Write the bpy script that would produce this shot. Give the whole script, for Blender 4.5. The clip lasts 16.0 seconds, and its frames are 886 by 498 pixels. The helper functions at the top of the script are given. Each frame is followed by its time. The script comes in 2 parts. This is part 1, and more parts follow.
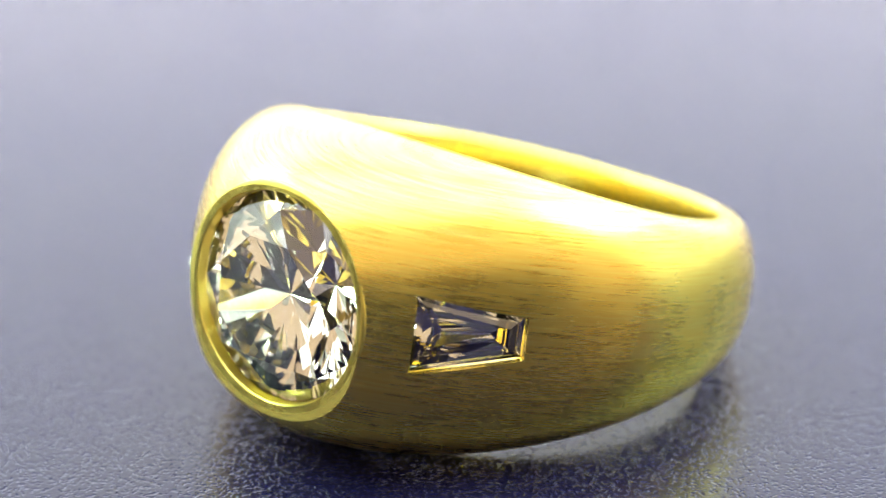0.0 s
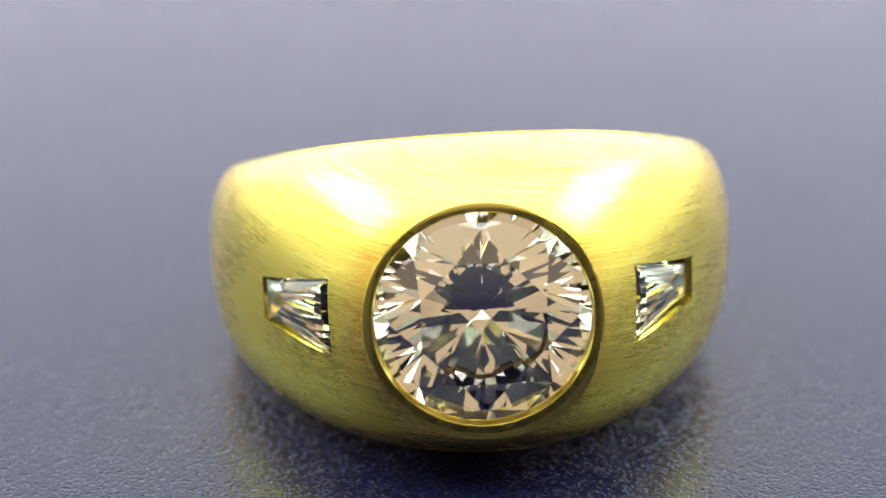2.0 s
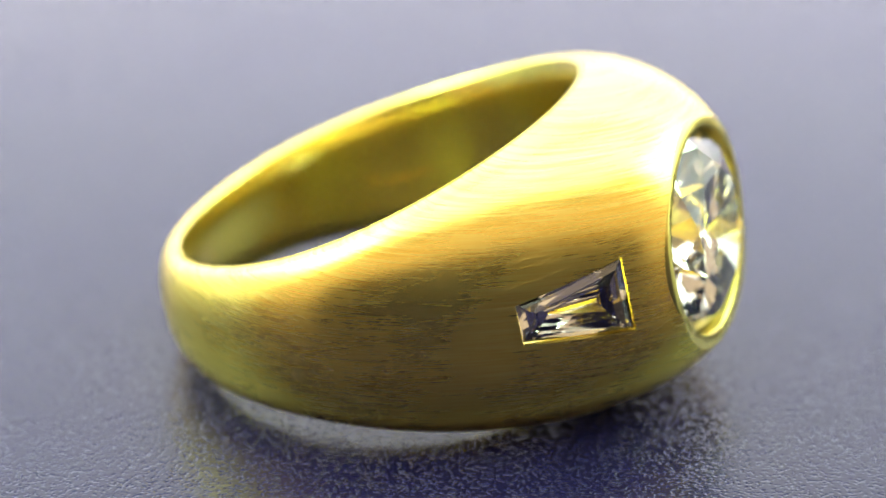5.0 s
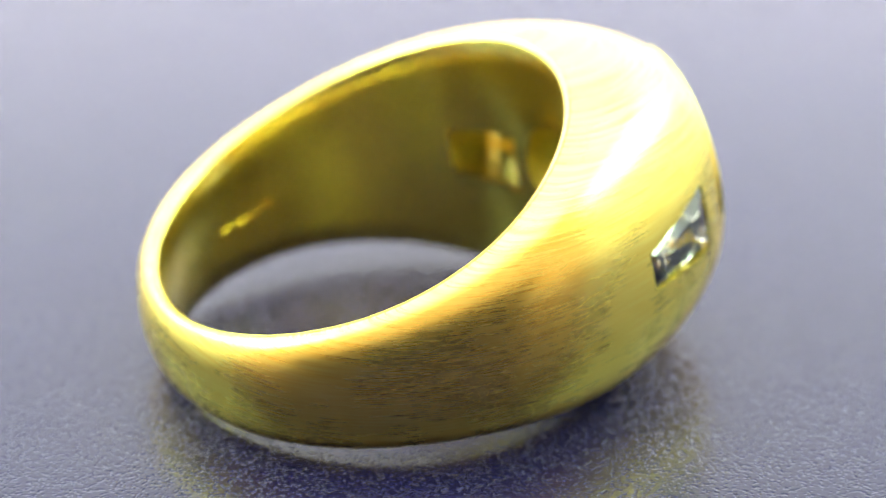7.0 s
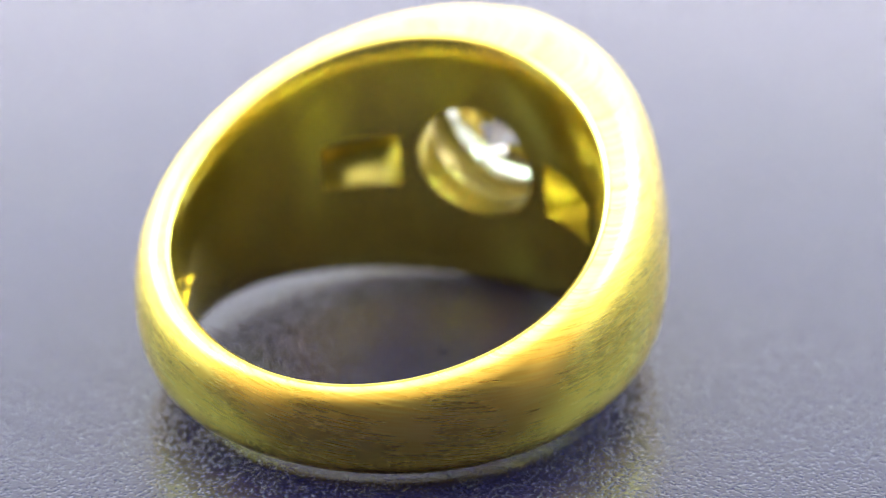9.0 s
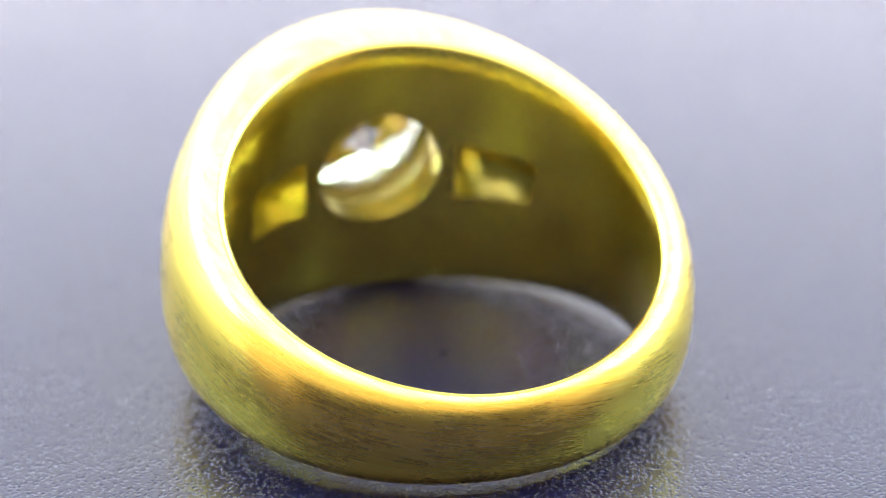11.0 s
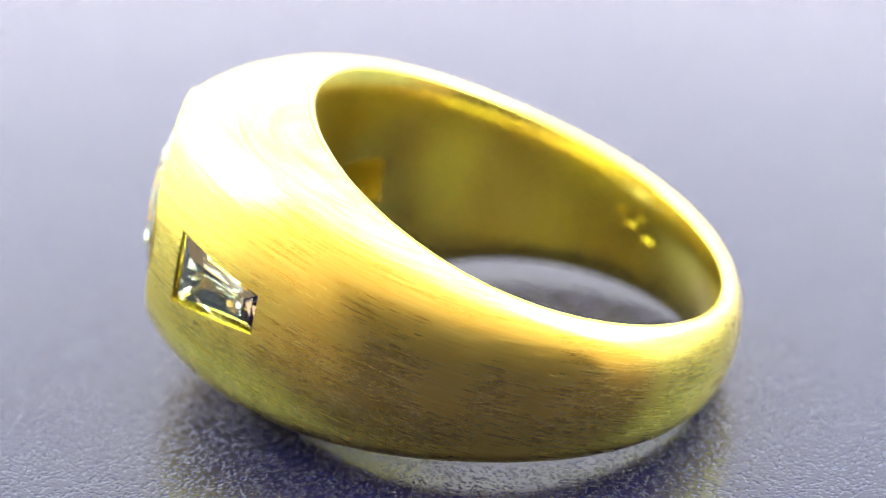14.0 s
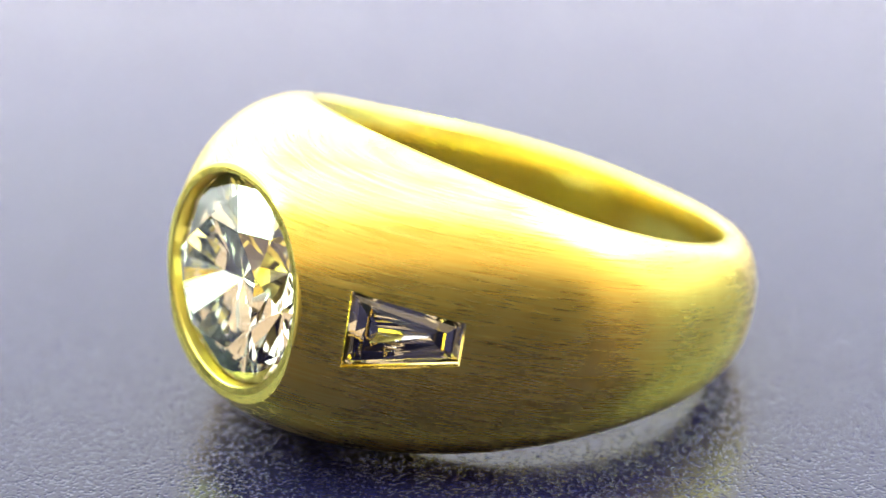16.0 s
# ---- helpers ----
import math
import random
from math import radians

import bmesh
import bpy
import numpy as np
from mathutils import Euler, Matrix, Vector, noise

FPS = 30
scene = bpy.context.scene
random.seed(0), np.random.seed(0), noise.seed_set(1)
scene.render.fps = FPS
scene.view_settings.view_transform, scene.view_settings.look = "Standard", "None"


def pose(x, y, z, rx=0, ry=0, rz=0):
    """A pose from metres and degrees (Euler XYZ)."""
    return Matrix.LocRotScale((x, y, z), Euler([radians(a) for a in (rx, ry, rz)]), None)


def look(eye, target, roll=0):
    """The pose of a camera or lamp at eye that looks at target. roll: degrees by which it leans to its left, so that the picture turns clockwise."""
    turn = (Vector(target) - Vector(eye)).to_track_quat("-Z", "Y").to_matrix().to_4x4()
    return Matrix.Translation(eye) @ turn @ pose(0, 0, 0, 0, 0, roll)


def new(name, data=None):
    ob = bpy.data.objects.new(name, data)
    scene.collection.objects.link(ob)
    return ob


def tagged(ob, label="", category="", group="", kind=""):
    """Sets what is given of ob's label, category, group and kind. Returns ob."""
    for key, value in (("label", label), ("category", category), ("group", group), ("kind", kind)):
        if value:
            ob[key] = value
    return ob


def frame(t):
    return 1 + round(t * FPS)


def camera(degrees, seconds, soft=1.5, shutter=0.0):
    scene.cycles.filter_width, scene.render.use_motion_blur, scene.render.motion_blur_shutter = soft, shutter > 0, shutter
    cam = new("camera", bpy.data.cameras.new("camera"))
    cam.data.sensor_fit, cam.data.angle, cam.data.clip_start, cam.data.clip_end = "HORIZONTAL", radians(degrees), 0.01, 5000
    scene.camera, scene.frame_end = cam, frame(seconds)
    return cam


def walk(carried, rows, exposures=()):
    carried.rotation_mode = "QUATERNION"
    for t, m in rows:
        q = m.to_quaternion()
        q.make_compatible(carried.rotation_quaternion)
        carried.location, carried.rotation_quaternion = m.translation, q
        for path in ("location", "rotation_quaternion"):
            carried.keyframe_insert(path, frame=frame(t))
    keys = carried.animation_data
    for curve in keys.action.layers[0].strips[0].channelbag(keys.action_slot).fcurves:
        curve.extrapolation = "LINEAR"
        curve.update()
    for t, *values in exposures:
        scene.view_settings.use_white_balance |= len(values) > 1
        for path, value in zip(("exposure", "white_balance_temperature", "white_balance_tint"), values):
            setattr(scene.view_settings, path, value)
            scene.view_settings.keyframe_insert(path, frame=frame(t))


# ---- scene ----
MM = 0.001

# ---- camera: a macro lens on a stand, which does not move ----
TILT_DOWN, REACH, AIM_Z = radians(25.833), 139.6 * MM, 5.687 * MM
cam = camera(17.54, 16.0)
eye = (0, -REACH * math.cos(TILT_DOWN), AIM_Z + REACH * math.sin(TILT_DOWN))
stand = look(eye, (0, 0, AIM_Z), -0.50)
EXPOSURES = [(0, 0.22), (0.5, 0.08), (1.2, -0.20), (3.5, -0.22), (4.2, -0.12), (6.3, 0.20), (9.2, 0.35), (11.4, 0.47), (14, 0.55), (16, 0.43)]
walk(cam, [(0, stand), (16, stand)], EXPOSURES)
cam.data.dof.use_dof = True
cam.data.dof.focus_distance = 0.1285
cam.data.dof.aperture_fstop = 29

# the turntable's heading at the start, and its even pace, in degrees and degrees a second
TURN_START, TURN_PACE = -40.85, 21.73

# ---- light: an LED light box open towards the camera, in a dim room ----
world = bpy.data.worlds.new("dim_room")
world.use_nodes = True
world.node_tree.nodes["Background"].inputs["Color"].default_value = (1.0, 0.77, 0.51, 1)
world.node_tree.nodes["Background"].inputs["Strength"].default_value = 0.95
scene.world = world


def area_lamp(name, eye, target, sx, sy, watts, colour):
    data = bpy.data.lights.new(name, "AREA")
    data.shape, data.size, data.size_y, data.energy, data.color = "RECTANGLE", sx, sy, watts, colour
    ob = new(name, data)
    ob.matrix_world = look(eye, target)
    return ob


LED = (1.02, 0.97, 0.98)
SIDE_LED = (0.69, 1.0, 0.68)
BACK_LED = (1.03, 0.88, 1.18)
area_lamp("ceiling_led_lamp", (0, 0.025, 0.405), (0, 0.025, 0), 0.50, 0.43, 1.38, LED)
area_lamp("back_led_lamp", (0, 0.245, 0.14), (0, 0, 0.14), 0.50, 0.28, 0.62, BACK_LED)
area_lamp("west_led_lamp", (-0.255, 0.090, 0.20), (0, 0.090, 0.17), 0.30, 0.27, 2.7, SIDE_LED)
area_lamp("east_led_lamp", (0.255, 0.090, 0.20), (0, 0.090, 0.17), 0.30, 0.27, 2.7, SIDE_LED)


# ---- materials ----
def material(name):
    m = bpy.data.materials.new(name)
    m.use_nodes = True
    n, l = m.node_tree.nodes, m.node_tree.links
    return m, n, l, n["Principled BSDF"]


def node(n, kind, **values):
    made = n.new(kind)
    for key, value in values.items():
        made.inputs[key].default_value = value
    return made


def maths(n, l, op, a, b=None):
    made = n.new("ShaderNodeMath")
    made.operation = op
    for i, v in enumerate((a, b)):
        if v is None:
            continue
        if isinstance(v, (int, float)):
            made.inputs[i].default_value = v
        else:
            l.new(v, made.inputs[i])
    return made.outputs[0]


def round_the_finger(n, l, along, across, slant):
    """A vector that runs with the brush strokes: slow round the band, quick across it."""
    tc = n.new("ShaderNodeTexCoord")
    sep = n.new("ShaderNodeSeparateXYZ")
    l.new(tc.outputs["Object"], sep.inputs[0])
    x, y, z = sep.outputs
    ang = maths(n, l, "ARCTAN2", x, maths(n, l, "MULTIPLY", y, -1.0))
    comb = n.new("ShaderNodeCombineXYZ")
    l.new(maths(n, l, "MULTIPLY", maths(n, l, "SINE", ang), along), comb.inputs[0])
    l.new(maths(n, l, "MULTIPLY", maths(n, l, "COSINE", ang), along), comb.inputs[1])
    lean = maths(n, l, "MULTIPLY", ang, slant)
    l.new(maths(n, l, "ADD", maths(n, l, "MULTIPLY", z, across), lean), comb.inputs[2])
    return comb.outputs[0]


def strokes(n, l, along, across, slant, low, high):
    """Separate thin strokes: 0 between them, 1 in them."""
    noise = node(n, "ShaderNodeTexNoise", Scale=1.0, Detail=1.0, Roughness=0.5)
    l.new(round_the_finger(n, l, along, across, slant), noise.inputs["Vector"])
    pick = n.new("ShaderNodeMapRange")
    pick.interpolation_type = "SMOOTHSTEP"
    pick.inputs["From Min"].default_value, pick.inputs["From Max"].default_value = low, high
    l.new(noise.outputs["Fac"], pick.inputs["Value"])
    return pick.outputs[0]


def brushed_gold():
    m, n, l, p = material("brushed_yellow_gold")
    p.inputs["Metallic"].default_value = 1.0
    # the strokes run round the finger and spread the light across them
    p.inputs["Anisotropic"].default_value, p.inputs["Anisotropic Rotation"].default_value = 0.3, 0.25
    turn = n.new("ShaderNodeTangent")
    turn.direction_type, turn.axis = "RADIAL", "Z"
    l.new(turn.outputs[0], p.inputs["Tangent"])
    fine = node(n, "ShaderNodeTexNoise", Scale=1.0, Detail=2.0, Roughness=0.5)
    l.new(round_the_finger(n, l, 5.0, 12000.0, 22.0), fine.inputs["Vector"])
    cross = node(n, "ShaderNodeTexNoise", Scale=1.0, Detail=2.0, Roughness=0.5)
    l.new(round_the_finger(n, l, 4.0, 9000.0, -30.0), cross.inputs["Vector"])
    # slanting brush strokes, in three leanings
    strong = strokes(n, l, 3.0, 10500.0, 34.0, 0.62, 0.72)
    counter = strokes(n, l, 3.5, 11000.0, -24.0, 0.64, 0.74)
    level = strokes(n, l, 2.5, 11500.0, 5.0, 0.62, 0.72)
    patch = node(n, "ShaderNodeTexNoise", Scale=260.0, Detail=3.0)
    tc = n.new("ShaderNodeTexCoord")
    l.new(tc.outputs["Object"], patch.inputs["Vector"])
    where = n.new("ShaderNodeMapRange")
    where.inputs["From Min"].default_value, where.inputs["From Max"].default_value = 0.40, 0.62
    l.new(patch.outputs["Fac"], where.inputs["Value"])
    ramp = n.new("ShaderNodeValToRGB")
    ramp.color_ramp.elements[0].color = (0.92, 0.63, 0.11, 1)
    ramp.color_ramp.elements[1].color = (0.98, 0.775, 0.20, 1)
    ramp.color_ramp.elements[0].position, ramp.color_ramp.elements[1].position = 0.30, 0.70
    l.new(fine.outputs["Fac"], ramp.inputs["Fac"])
    l.new(ramp.outputs["Color"], p.inputs["Base Color"])
    cuts = maths(n, l, "ADD", maths(n, l, "ADD", strong, counter), level)
    cuts = maths(n, l, "MULTIPLY", cuts, maths(n, l, "ADD", maths(n, l, "MULTIPLY", where.outputs[0], 0.8), 0.2))
    rough = maths(n, l, "ADD", maths(n, l, "MULTIPLY", patch.outputs["Fac"], 0.14),
                  maths(n, l, "MULTIPLY", fine.outputs["Fac"], 0.10))
    rough = maths(n, l, "ADD", rough, maths(n, l, "MULTIPLY", cuts, 0.10))
    l.new(maths(n, l, "ADD", rough, 0.155), p.inputs["Roughness"])
    both = maths(n, l, "ADD", fine.outputs["Fac"], maths(n, l, "MULTIPLY", cross.outputs["Fac"], 0.7))
    both = maths(n, l, "ADD", both, maths(n, l, "MULTIPLY", cuts, 0.55))
    bump = node(n, "ShaderNodeBump", Strength=0.6, Distance=0.0000045)
    l.new(both, bump.inputs["Height"])
    l.new(bump.outputs["Normal"], p.inputs["Normal"])
    return m


def polished_gold(name, rough):
    m, n, l, p = material(name)
    p.inputs["Metallic"].default_value = 1.0
    stain = node(n, "ShaderNodeTexNoise", Scale=420.0, Detail=4.0)
    tc = n.new("ShaderNodeTexCoord")
    l.new(tc.outputs["Object"], stain.inputs["Vector"])
    ramp = n.new("ShaderNodeValToRGB")
    ramp.color_ramp.elements[0].color = (0.86, 0.66, 0.13, 1)
    ramp.color_ramp.elements[1].color = (0.92, 0.79, 0.22, 1)
    l.new(stain.outputs["Fac"], ramp.inputs["Fac"])
    l.new(ramp.outputs["Color"], p.inputs["Base Color"])
    l.new(maths(n, l, "ADD", maths(n, l, "MULTIPLY", stain.outputs["Fac"], 0.1), rough), p.inputs["Roughness"])
    lines = node(n, "ShaderNodeTexNoise", Scale=1.0, Detail=2.0)
    l.new(round_the_finger(n, l, 2.0, 5200.0, 0.0), lines.inputs["Vector"])
    bump = node(n, "ShaderNodeBump", Strength=0.18, Distance=0.00002)
    l.new(lines.outputs["Fac"], bump.inputs["Height"])
    l.new(bump.outputs["Normal"], p.inputs["Normal"])
    return m


def gemstone():
    m, n, l, p = material("diamond")
    n.remove(p)
    glass = node(n, "ShaderNodeBsdfGlass", Roughness=0.0, IOR=2.417)
    glass.inputs["Color"].default_value = (1.0, 0.99, 0.96, 1)
    l.new(glass.outputs[0], n["Material Output"].inputs["Surface"])
    return m


def grained_vinyl():
    m, n, l, p = material("dark_grained_vinyl")
    tc = n.new("ShaderNodeTexCoord")
    cells = node(n, "ShaderNodeTexVoronoi", Scale=5600.0, Randomness=1.0)
    cells.feature = "SMOOTH_F1"
    warp = node(n, "ShaderNodeTexNoise", Scale=2600.0, Detail=3.0, Roughness=0.6)
    broad = node(n, "ShaderNodeTexNoise", Scale=60.0, Detail=3.0)
    for t in (cells, warp, broad):
        l.new(tc.outputs["Object"], t.inputs["Vector"])
    ramp = n.new("ShaderNodeValToRGB")
    ramp.color_ramp.elements[0].color = (0.004, 0.004, 0.026, 1)
    ramp.color_ramp.elements[1].color = (0.008, 0.008, 0.042, 1)
    l.new(broad.outputs["Fac"], ramp.inputs["Fac"])
    l.new(ramp.outputs["Color"], p.inputs["Base Color"])
    l.new(maths(n, l, "ADD", maths(n, l, "MULTIPLY", broad.outputs["Fac"], 0.10), 0.15), p.inputs["Roughness"])
    p.inputs["IOR"].default_value = 1.33
    pits = n.new("ShaderNodeMapRange")
    pits.interpolation_type = "SMOOTHSTEP"
    pits.inputs["From Min"].default_value, pits.inputs["From Max"].default_value = 0.08, 0.44
    l.new(cells.outputs["Distance"], pits.inputs["Value"])
    height = maths(n, l, "ADD", pits.outputs[0], maths(n, l, "MULTIPLY", warp.outputs["Fac"], 0.5))
    bump = node(n, "ShaderNodeBump", Strength=1.0, Distance=0.000043)
    l.new(height, bump.inputs["Height"])
    l.new(bump.outputs["Normal"], p.inputs["Normal"])
    return m


def matt(name, a, b, scale, rough):
    m, n, l, p = material(name)
    tc = n.new("ShaderNodeTexCoord")
    grain = node(n, "ShaderNodeTexNoise", Scale=scale, Detail=4.0)
    l.new(tc.outputs["Object"], grain.inputs["Vector"])
    ramp = n.new("ShaderNodeValToRGB")
    ramp.color_ramp.elements[0].color, ramp.color_ramp.elements[1].color = (*a, 1), (*b, 1)
    l.new(grain.outputs["Fac"], ramp.inputs["Fac"])
    l.new(ramp.outputs["Color"], p.inputs["Base Color"])
    p.inputs["Roughness"].default_value = rough
    bump = node(n, "ShaderNodeBump", Strength=0.2, Distance=0.0005)
    l.new(grain.outputs["Fac"], bump.inputs["Height"])
    l.new(bump.outputs["Normal"], p.inputs["Normal"])
    return m


GOLD = brushed_gold()
INNER_GOLD = polished_gold("polished_inner_gold", 0.20)
BEZEL_GOLD = polished_gold("bezel_gold", 0.27)
DIAMOND = gemstone()
VINYL = grained_vinyl()
WHITE = matt("white_fabric", (0.78, 0.79, 0.80), (0.84, 0.84, 0.85), 300.0, 0.8)
LILAC_WHITE = matt("lilac_white_fabric", (0.82, 0.78, 0.86), (0.86, 0.82, 0.90), 300.0, 0.8)
DARK_SHEET = matt("dark_sheet", (0.012, 0.012, 0.03), (0.02, 0.02, 0.045), 300.0, 0.6)
GREY = matt("grey_laminate", (0.20, 0.20, 0.21), (0.25, 0.25, 0.26), 30.0, 0.6)
HOUSING = matt("black_plastic", (0.02, 0.02, 0.025), (0.03, 0.03, 0.035), 200.0, 0.5)


def part(name, bm, mat, parent=None, label="", smooth=None):
    me = bpy.data.meshes.new(name)
    bm.normal_update()
    bm.to_mesh(me)
    bm.free()
    for q in mat if isinstance(mat, (list, tuple)) else [mat]:
        me.materials.append(q)
    if smooth is not None:
        me.shade_smooth()
        me.set_sharp_from_angle(angle=radians(smooth))
    ob = new(name, me)
    ob.parent = parent
    if label:
        tagged(ob, label)
    return ob


def box(x0, x1, y0, y1, z0, z1):
    bm = bmesh.new()
    bmesh.ops.create_cube(bm, size=1, matrix=Matrix.LocRotScale(
        ((x0 + x1) / 2, (y0 + y1) / 2, (z0 + z1) / 2), None, (x1 - x0, y1 - y0, z1 - z0)))
    return bm


def lathe(profile, steps):
    """A closed body turned from (radius, height) pairs round the z axis."""
    bm = bmesh.new()
    rings = []
    for r, z in profile:
        rings.append([bm.verts.new((r * math.cos(a), r * math.sin(a), z))
                      for a in (2 * math.pi * i / steps for i in range(steps))])
    for a, b in zip(rings, rings[1:] + rings[:1]):
        for i in range(steps):
            j = (i + 1) % steps
            bm.faces.new((a[i], a[j], b[j], b[i]))
    bmesh.ops.recalc_face_normals(bm, faces=bm.faces)
    return bm


# ---- the light box and the room round it ----
def structure(name, bm, mat, label):
    return tagged(part(name, bm, mat), label, kind="structure")


structure("floor", box(-0.27, 0.27, -0.43, 0.27, -0.040, -0.030), GREY, "plain grey floor board of a small photo light box")
structure("wall_back", box(-0.26, 0.26, 0.25, 0.26, -0.030, 0.42), LILAC_WHITE, "plain lilac white back wall of the light box")
structure("wall_west", box(-0.27, -0.26, -0.07, 0.26, -0.030, 0.42), WHITE, "plain white side wall of the light box")
structure("wall_east", box(0.26, 0.27, -0.07, 0.26, -0.030, 0.42), WHITE, "plain white side wall of the light box")
structure("ceiling", box(-0.27, 0.27, -0.34, 0.26, 0.42, 0.43), WHITE, "white ceiling of the light box")
# added out of view: gives the stones and lower gold something dark to reflect
structure("unseen_dark_screen", box(-0.6, 0.6, -0.52, -0.50, -0.040, 0.17), DARK_SHEET, "low dark screen added unseen behind the camera to darken reflections")
structure("table_top", box(-0.8, 0.8, -0.6, 0.5, -0.070, -0.040), GREY, "plain grey table top under the light box")


# ---- the turntable ----
def turntable():
    ob = new("turntable")
    tagged(ob, "round turntable topped with dark grained vinyl under the ring", "turntable")
    part("top", lathe([(0.0002, 0.0), (0.0985, 0.0), (0.0995, -0.0004), (0.1, -0.0014), (0.1, -0.003), (0.0002, -0.003)], 160),
         VINYL, ob, smooth=30)
    part("rim", lathe([(0.0002, -0.0031), (0.097, -0.0031), (0.098, -0.004), (0.098, -0.029), (0.097, -0.030), (0.0002, -0.030)], 128),
         HOUSING, ob, "black plastic rim", smooth=30)
    return ob


# ---- the ring ----
RI, LIP, FACE = 10.12, 0.52, 16.40
LEAN, ROLL, CENTRE_Z, OFF_X, OFF_Y = 9.92, -1.16, 5.599, 1.236, 3.188
BEZEL_R, STONE_R, SUNK = 5.40, 4.86, 0.68
# how the half width, its middle, the dome's height and its roundness change round the band, from the head to the shank
WIDTH_WAVES = (4.548, 2.415, 0.316, 0.040, -0.042)
MIDDLE_WAVES = (-0.599, 0.412, -0.026)
DOME_WAVES = (2.823, 2.445, 1.089, 0.659, 0.272, 0.168, 0.073)
ROUND_WAVES = (2.30, 0.18, -0.06)


def waves(a, heights):
    return sum(h * math.cos(i * a) for i, h in enumerate(heights))


def band_size(a):
    return (waves(a, WIDTH_WAVES) + 0.09 * math.sin(a), max(waves(a, DOME_WAVES) + 0.14 * math.sin(a), 0.2),
            waves(a, ROUND_WAVES), waves(a, MIDDLE_WAVES))


def band_body():
    """The solid band before the stones are let in: domed outside, straight inside, with a rolled lip."""
    bm = bmesh.new()
    steps, dome = 288, 44
    rings = []
    for i in range(steps):
        a = 2 * math.pi * i / steps
        w, h, k, mid = band_size(a)
        prof = []
        for j in range(dome + 1):
            u = -math.pi / 2 + math.pi * j / dome
            prof.append((RI + LIP + h * abs(math.cos(u)) ** (2 / k), w * math.copysign(abs(math.sin(u)) ** (2 / k), u)))
        lip = [(0.97, -0.05), (0.90, 0.03), (0.84, 0.04), (0.52, -0.05), (0.42, -0.10), (0.36, -0.18), (0.12, -0.7), (0.06, -0.9), (0.02, -1.1)]
        prof += [(RI + LIP * r, w + z) for r, z in lip]
        for j in range(9):
            v = 1 - 2 * j / 8
            prof.append((RI, (w - 1.3) * v))
        prof += [(RI + LIP * r, -w - z) for r, z in lip[::-1]]
        rings.append([bm.verts.new((r * math.sin(a) * MM, -r * math.cos(a) * MM, (z + mid) * MM)) for r, z in prof])
    count = len(rings[0])
    for i in range(steps):
        p, q = rings[i], rings[(i + 1) % steps]
        for j in range(count):
            k = (j + 1) % count
            f = bm.faces.new((p[j], q[j], q[k], p[k]))
            f.material_index = 1 if j >= dome + 2 and j < count - 3 else 0
    bmesh.ops.recalc_face_normals(bm, faces=bm.faces)
    return bm


def frustum(front, back):
    """A closed prism between two like-numbered outlines."""
    bm = bmesh.new()
    a = [bm.verts.new(v) for v in front]
    b = [bm.verts.new(v) for v in back]
    bm.faces.new(a)
    bm.faces.new(b[::-1])
    for i in range(len(a)):
        j = (i + 1) % len(a)
        bm.faces.new((a[i], b[i], b[j], a[j]))
    bmesh.ops.recalc_face_normals(bm, faces=bm.faces)
    for v in bm.verts:
        v.co *= MM
    return bm


# a tapered baguette's seat, in the band's own space: centre, turn, outline
SEAT = Matrix.Translation((8.32, -12.64, -0.16)) @ Matrix.Rotation(radians(55.8), 4, "Z") @ Matrix.Rotation(radians(1.9), 4, "Y")
# local axes: x along the stone to its narrow end, y into the band, z across


def seat_outline(depth, grow, side):
    pts = [(-2.61, 1.83), (2.61, 1.00), (2.61, -1.00), (-2.61, -1.83)]
    out = []
    for x, z in pts:
        v = SEAT @ Vector((x + math.copysign(grow, x), depth, z + math.copysign(grow, z)))
        out.append(Vector((v.x * side, v.y, v.z)))
    return out


def window_outline(r, side):
    """The seat's opening on the inside of the band."""
    out = []
    for a, z in ((23.7, 1.12), (47.4, 1.0), (47.4, -1.36), (23.7, -1.72)):
        out.append(Vector((side * r * math.sin(radians(a)), -r * math.cos(radians(a)), z)))
    return out


def circle(r, y, steps=96):
    return [(r * math.cos(2 * math.pi * i / steps), y, r * math.sin(2 * math.pi * i / steps)) for i in range(steps)]


def carve(bm):
    """Cuts the flat face and the stones' seats out of the band."""
    body = part("band", bm, [GOLD, INNER_GOLD])
    cutters = [frustum([(-12, -FACE, -12), (12, -FACE, -12), (12, -FACE, 12), (-12, -FACE, 12)],
                       [(-12, -30, -12), (12, -30, -12), (12, -30, 12), (-12, -30, 12)]),
               frustum(circle(5.04, -FACE - 2), circle(4.92, -FACE + 1.50)),
               frustum(circle(4.87, -FACE + 1.45), circle(3.2, -RI - 1.6)),
               frustum(circle(3.2, -RI - 1.65), circle(3.05, -RI + 1.5))]
    for side in (1, -1):
        cutters.append(frustum(seat_outline(-2.0, 0.0, side), seat_outline(1.2, 0.0, side)))
        cutters.append(frustum(seat_outline(1.1, -0.22, side), window_outline(RI - 1.2, side)))
    made = []
    for c in cutters:
        ob = part("cutter", c, INNER_GOLD)
        made.append(ob)
        mod = body.modifiers.new("cut", "BOOLEAN")
        mod.operation, mod.solver, mod.object = "DIFFERENCE", "EXACT", ob
    dg = bpy.context.evaluated_depsgraph_get()
    me = bpy.data.meshes.new_from_object(body.evaluated_get(dg))
    body.modifiers.clear()
    body.data = me
    for ob in made:
        bpy.data.objects.remove(ob)
    me.shade_smooth()
    me.set_sharp_from_angle(angle=radians(28))
    return body


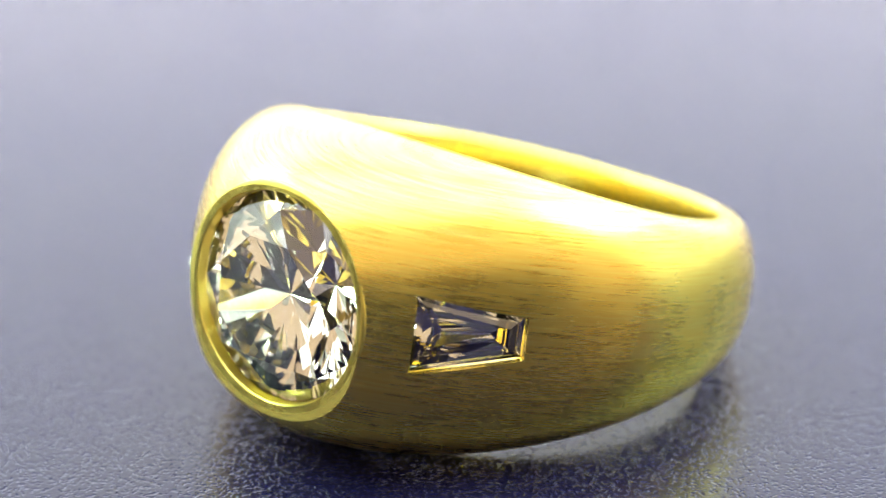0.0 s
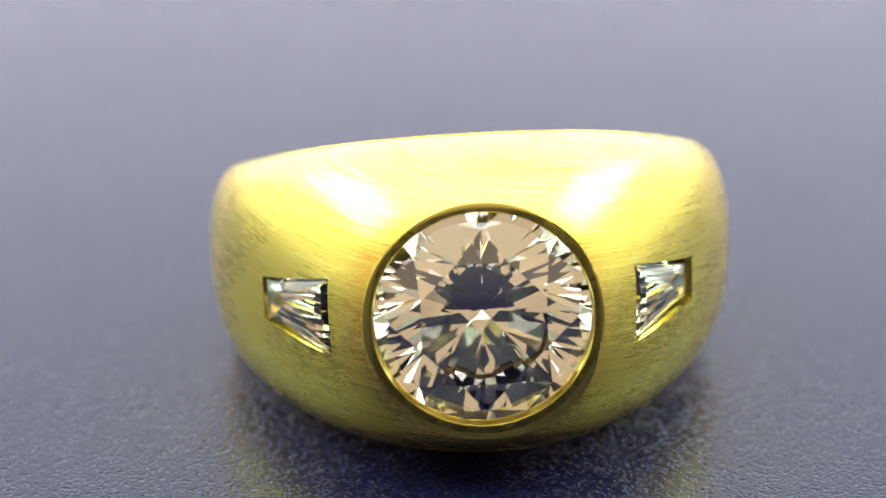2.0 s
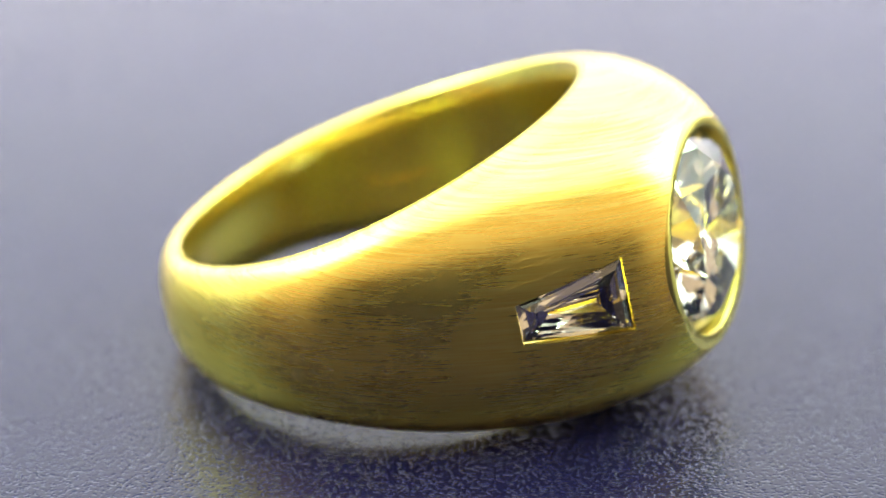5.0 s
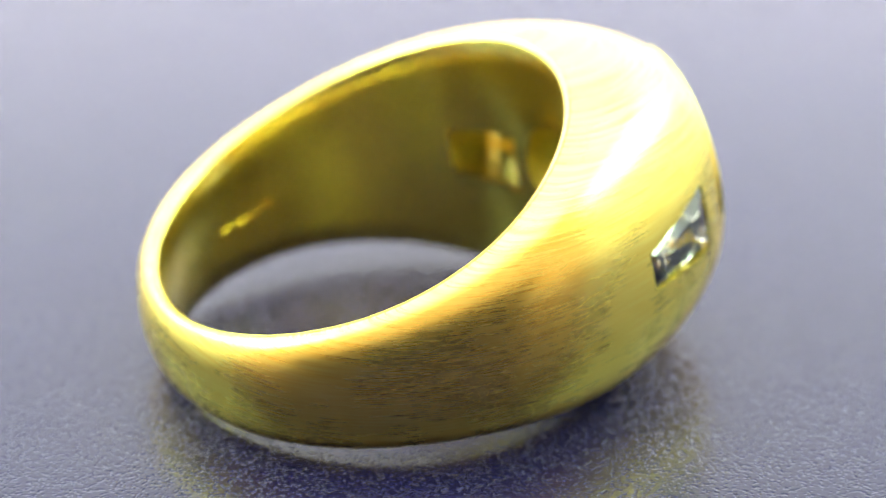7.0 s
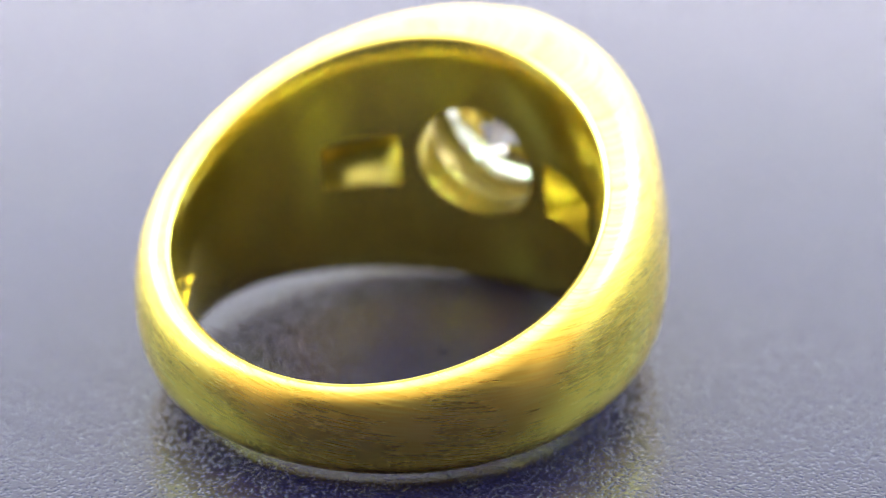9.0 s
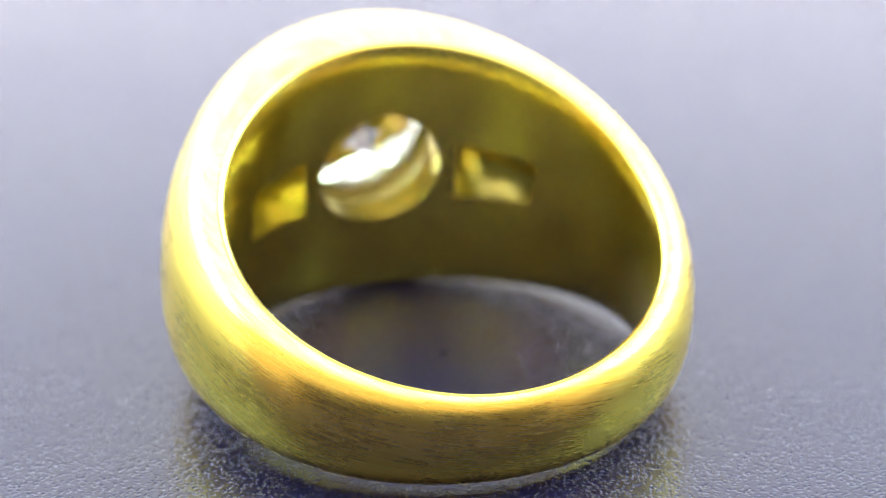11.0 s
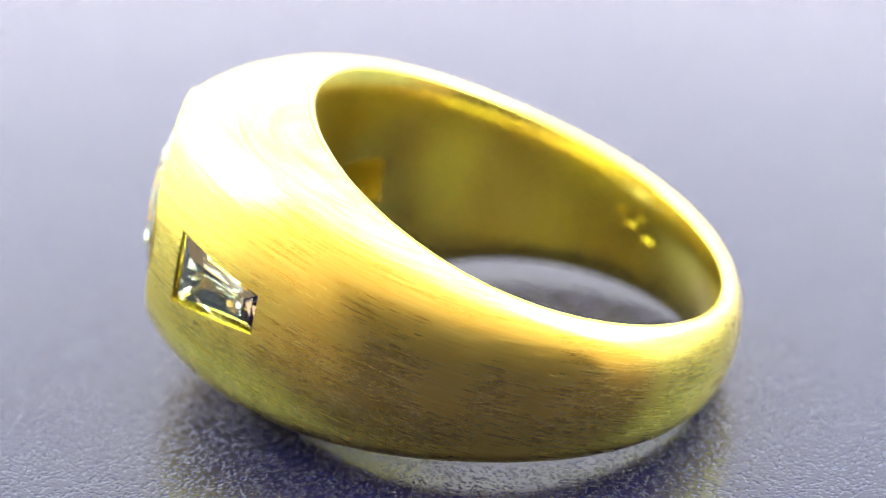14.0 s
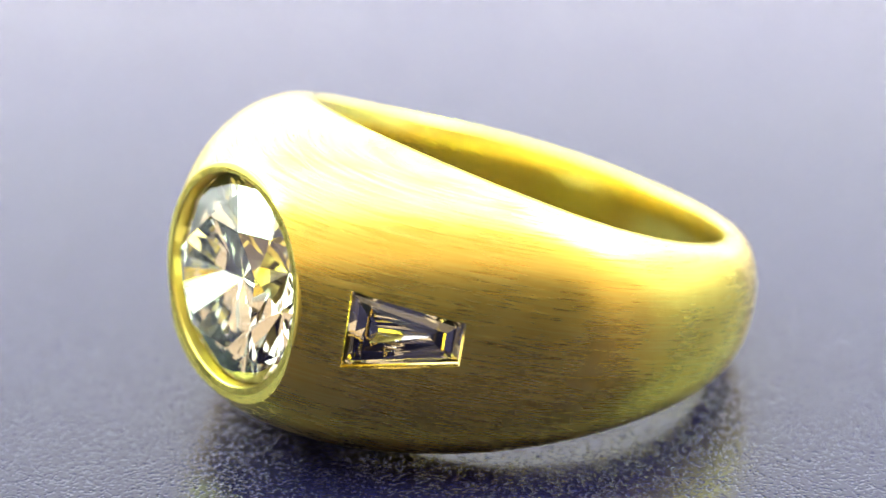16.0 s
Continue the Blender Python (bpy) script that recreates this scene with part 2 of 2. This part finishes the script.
def brilliant():
    """A round brilliant with table, star, kite and girdle facets; unit girdle radius, table to +z."""
    rt, crown, pav, g = 0.62, radians(34.0), radians(41.0), 0.02
    hc = g + math.tan(crown) * (1 - rt)
    hp = math.tan(pav)
    pts = []
    for k in range(8):
        a, b = math.pi / 4 * k, math.pi / 4 * (k + 0.5)
        pts.append((rt * math.cos(a), rt * math.sin(a), hc))
        d = rt + 0.46 * (1 - rt)
        r = d / math.cos(math.pi / 8)
        pts.append((r * math.cos(b), r * math.sin(b), hc - math.tan(crown) * (d - rt)))
        d = 0.24
        r = d / math.cos(math.pi / 8)
        pts.append((r * math.cos(b), r * math.sin(b), -g - hp + math.tan(pav) * d))
    for k in range(32):
        a = math.pi / 16 * k
        pts.append((math.cos(a), math.sin(a), g))
        pts.append((math.cos(a), math.sin(a), -g))
    pts.append((0, 0, -g - hp))
    return pts


def hull(points, scale):
    bm = bmesh.new()
    for q in points:
        bm.verts.new(Vector(q) * scale)
    bmesh.ops.convex_hull(bm, input=bm.verts)
    bmesh.ops.dissolve_limit(bm, angle_limit=radians(0.3), verts=bm.verts, edges=bm.edges)
    bmesh.ops.recalc_face_normals(bm, faces=bm.faces)
    return bm


def baguette(side):
    """A tapered step cut: table, one crown step, girdle, two pavilion steps to a keel."""
    pts = []
    outline = [(-2.56, 1.78), (2.56, 0.95), (2.56, -0.95), (-2.56, -1.78)]
    for depth, k, kx in ((-0.18, 0.48, 0.70), (-0.06, 0.78, 0.86), (0.14, 0.98, 0.98), (0.2, 1.0, 1.0), (0.28, 1.0, 1.0), (0.52, 0.86, 0.88), (0.85, 0.62, 0.72), (1.15, 0.36, 0.58), (1.42, 0.05, 0.45)):
        for x, z in outline:
            v = SEAT @ Vector((x * kx, depth, z * k))
            pts.append((v.x * side, v.y, v.z))
    return hull(pts, MM)


def gold_ring():
    ob = new("gold_ring")
    tagged(ob, "wide brushed yellow gold ring with round diamond and tapered side stones", "ring")
    band = carve(band_body())
    band.parent = ob
    tilt = pose(0, 0, CENTRE_Z * MM, -LEAN, ROLL)
    band.matrix_local = tilt
    tagged(band, "satin brushed yellow gold band")
    # bezel: a thin collar round the stone, with a polished inner slope
    prof = [(4.88, 1.45), (4.88, 0.6), (4.92, 0.08), (4.98, 0.0), (5.30, 0.0), (5.37, 0.04), (BEZEL_R, 0.12), (BEZEL_R, 1.45)]
    bez = part("bezel", lathe([(r * MM, -z * MM) for r, z in prof], 128), BEZEL_GOLD, ob, "narrow gold bezel collar", smooth=30)
    bez.matrix_local = tilt @ pose(0, -FACE * MM, 0, 90)
    stone = part("round_diamond", hull(brilliant(), STONE_R * MM), DIAMOND, ob, "clear round brilliant cut diamond")
    stone.matrix_local = tilt @ pose(0, (-FACE + SUNK) * MM, 0, 90, 0, 0) @ pose(0, 0, 0, 0, 0, 22.5)
    for side in (1, -1):
        b = part("baguette_diamond", baguette(side), DIAMOND, ob, "clear tapered baguette diamond")
        b.matrix_local = tilt
    # worn stamped marks on the inside of the shank, too worn to read
    for angle, z, wide, tall in ((-120.5, -0.35, 0.5, 1.2), (-125.0, -0.55, 0.9, 0.5), (-128.0, -0.2, 0.35, 0.9), (-131.5, -0.9, 0.7, 0.4),
                                 (104.5, -1.5, 0.8, 0.9), (109.5, -1.55, 0.7, 0.6), (114.0, -1.5, 0.9, 0.5), (120.0, -1.45, 0.6, 0.7)):
        bm = bmesh.new()
        bmesh.ops.create_cube(bm, size=1, matrix=Matrix.Diagonal((wide * MM, 0.13 * MM, tall * MM, 1)))
        bmesh.ops.bevel(bm, geom=bm.edges[:], offset=0.05 * MM, segments=2, affect="EDGES")
        mark = part("hallmark", bm, INNER_GOLD, ob, "worn stamped mark", smooth=40)
        mark.matrix_local = tilt @ pose(0, 0, 0, 0, 0, angle) @ pose(0, -RI * MM, z * MM)
    return ob


TURNTABLE = turntable()
RING = gold_ring()


def motions():
    times = [0.5 * i for i in range(33)]
    spin, carry = [], []
    for t in times:
        a = TURN_START + TURN_PACE * t
        spin.append((t, pose(0, 0, 0, 0, 0, a)))
        carry.append((t, pose(0, 0, 0, 0, 0, a) @ pose(OFF_X * MM, OFF_Y * MM, 0)))
    walk(TURNTABLE, spin)
    walk(RING, carry)


motions()
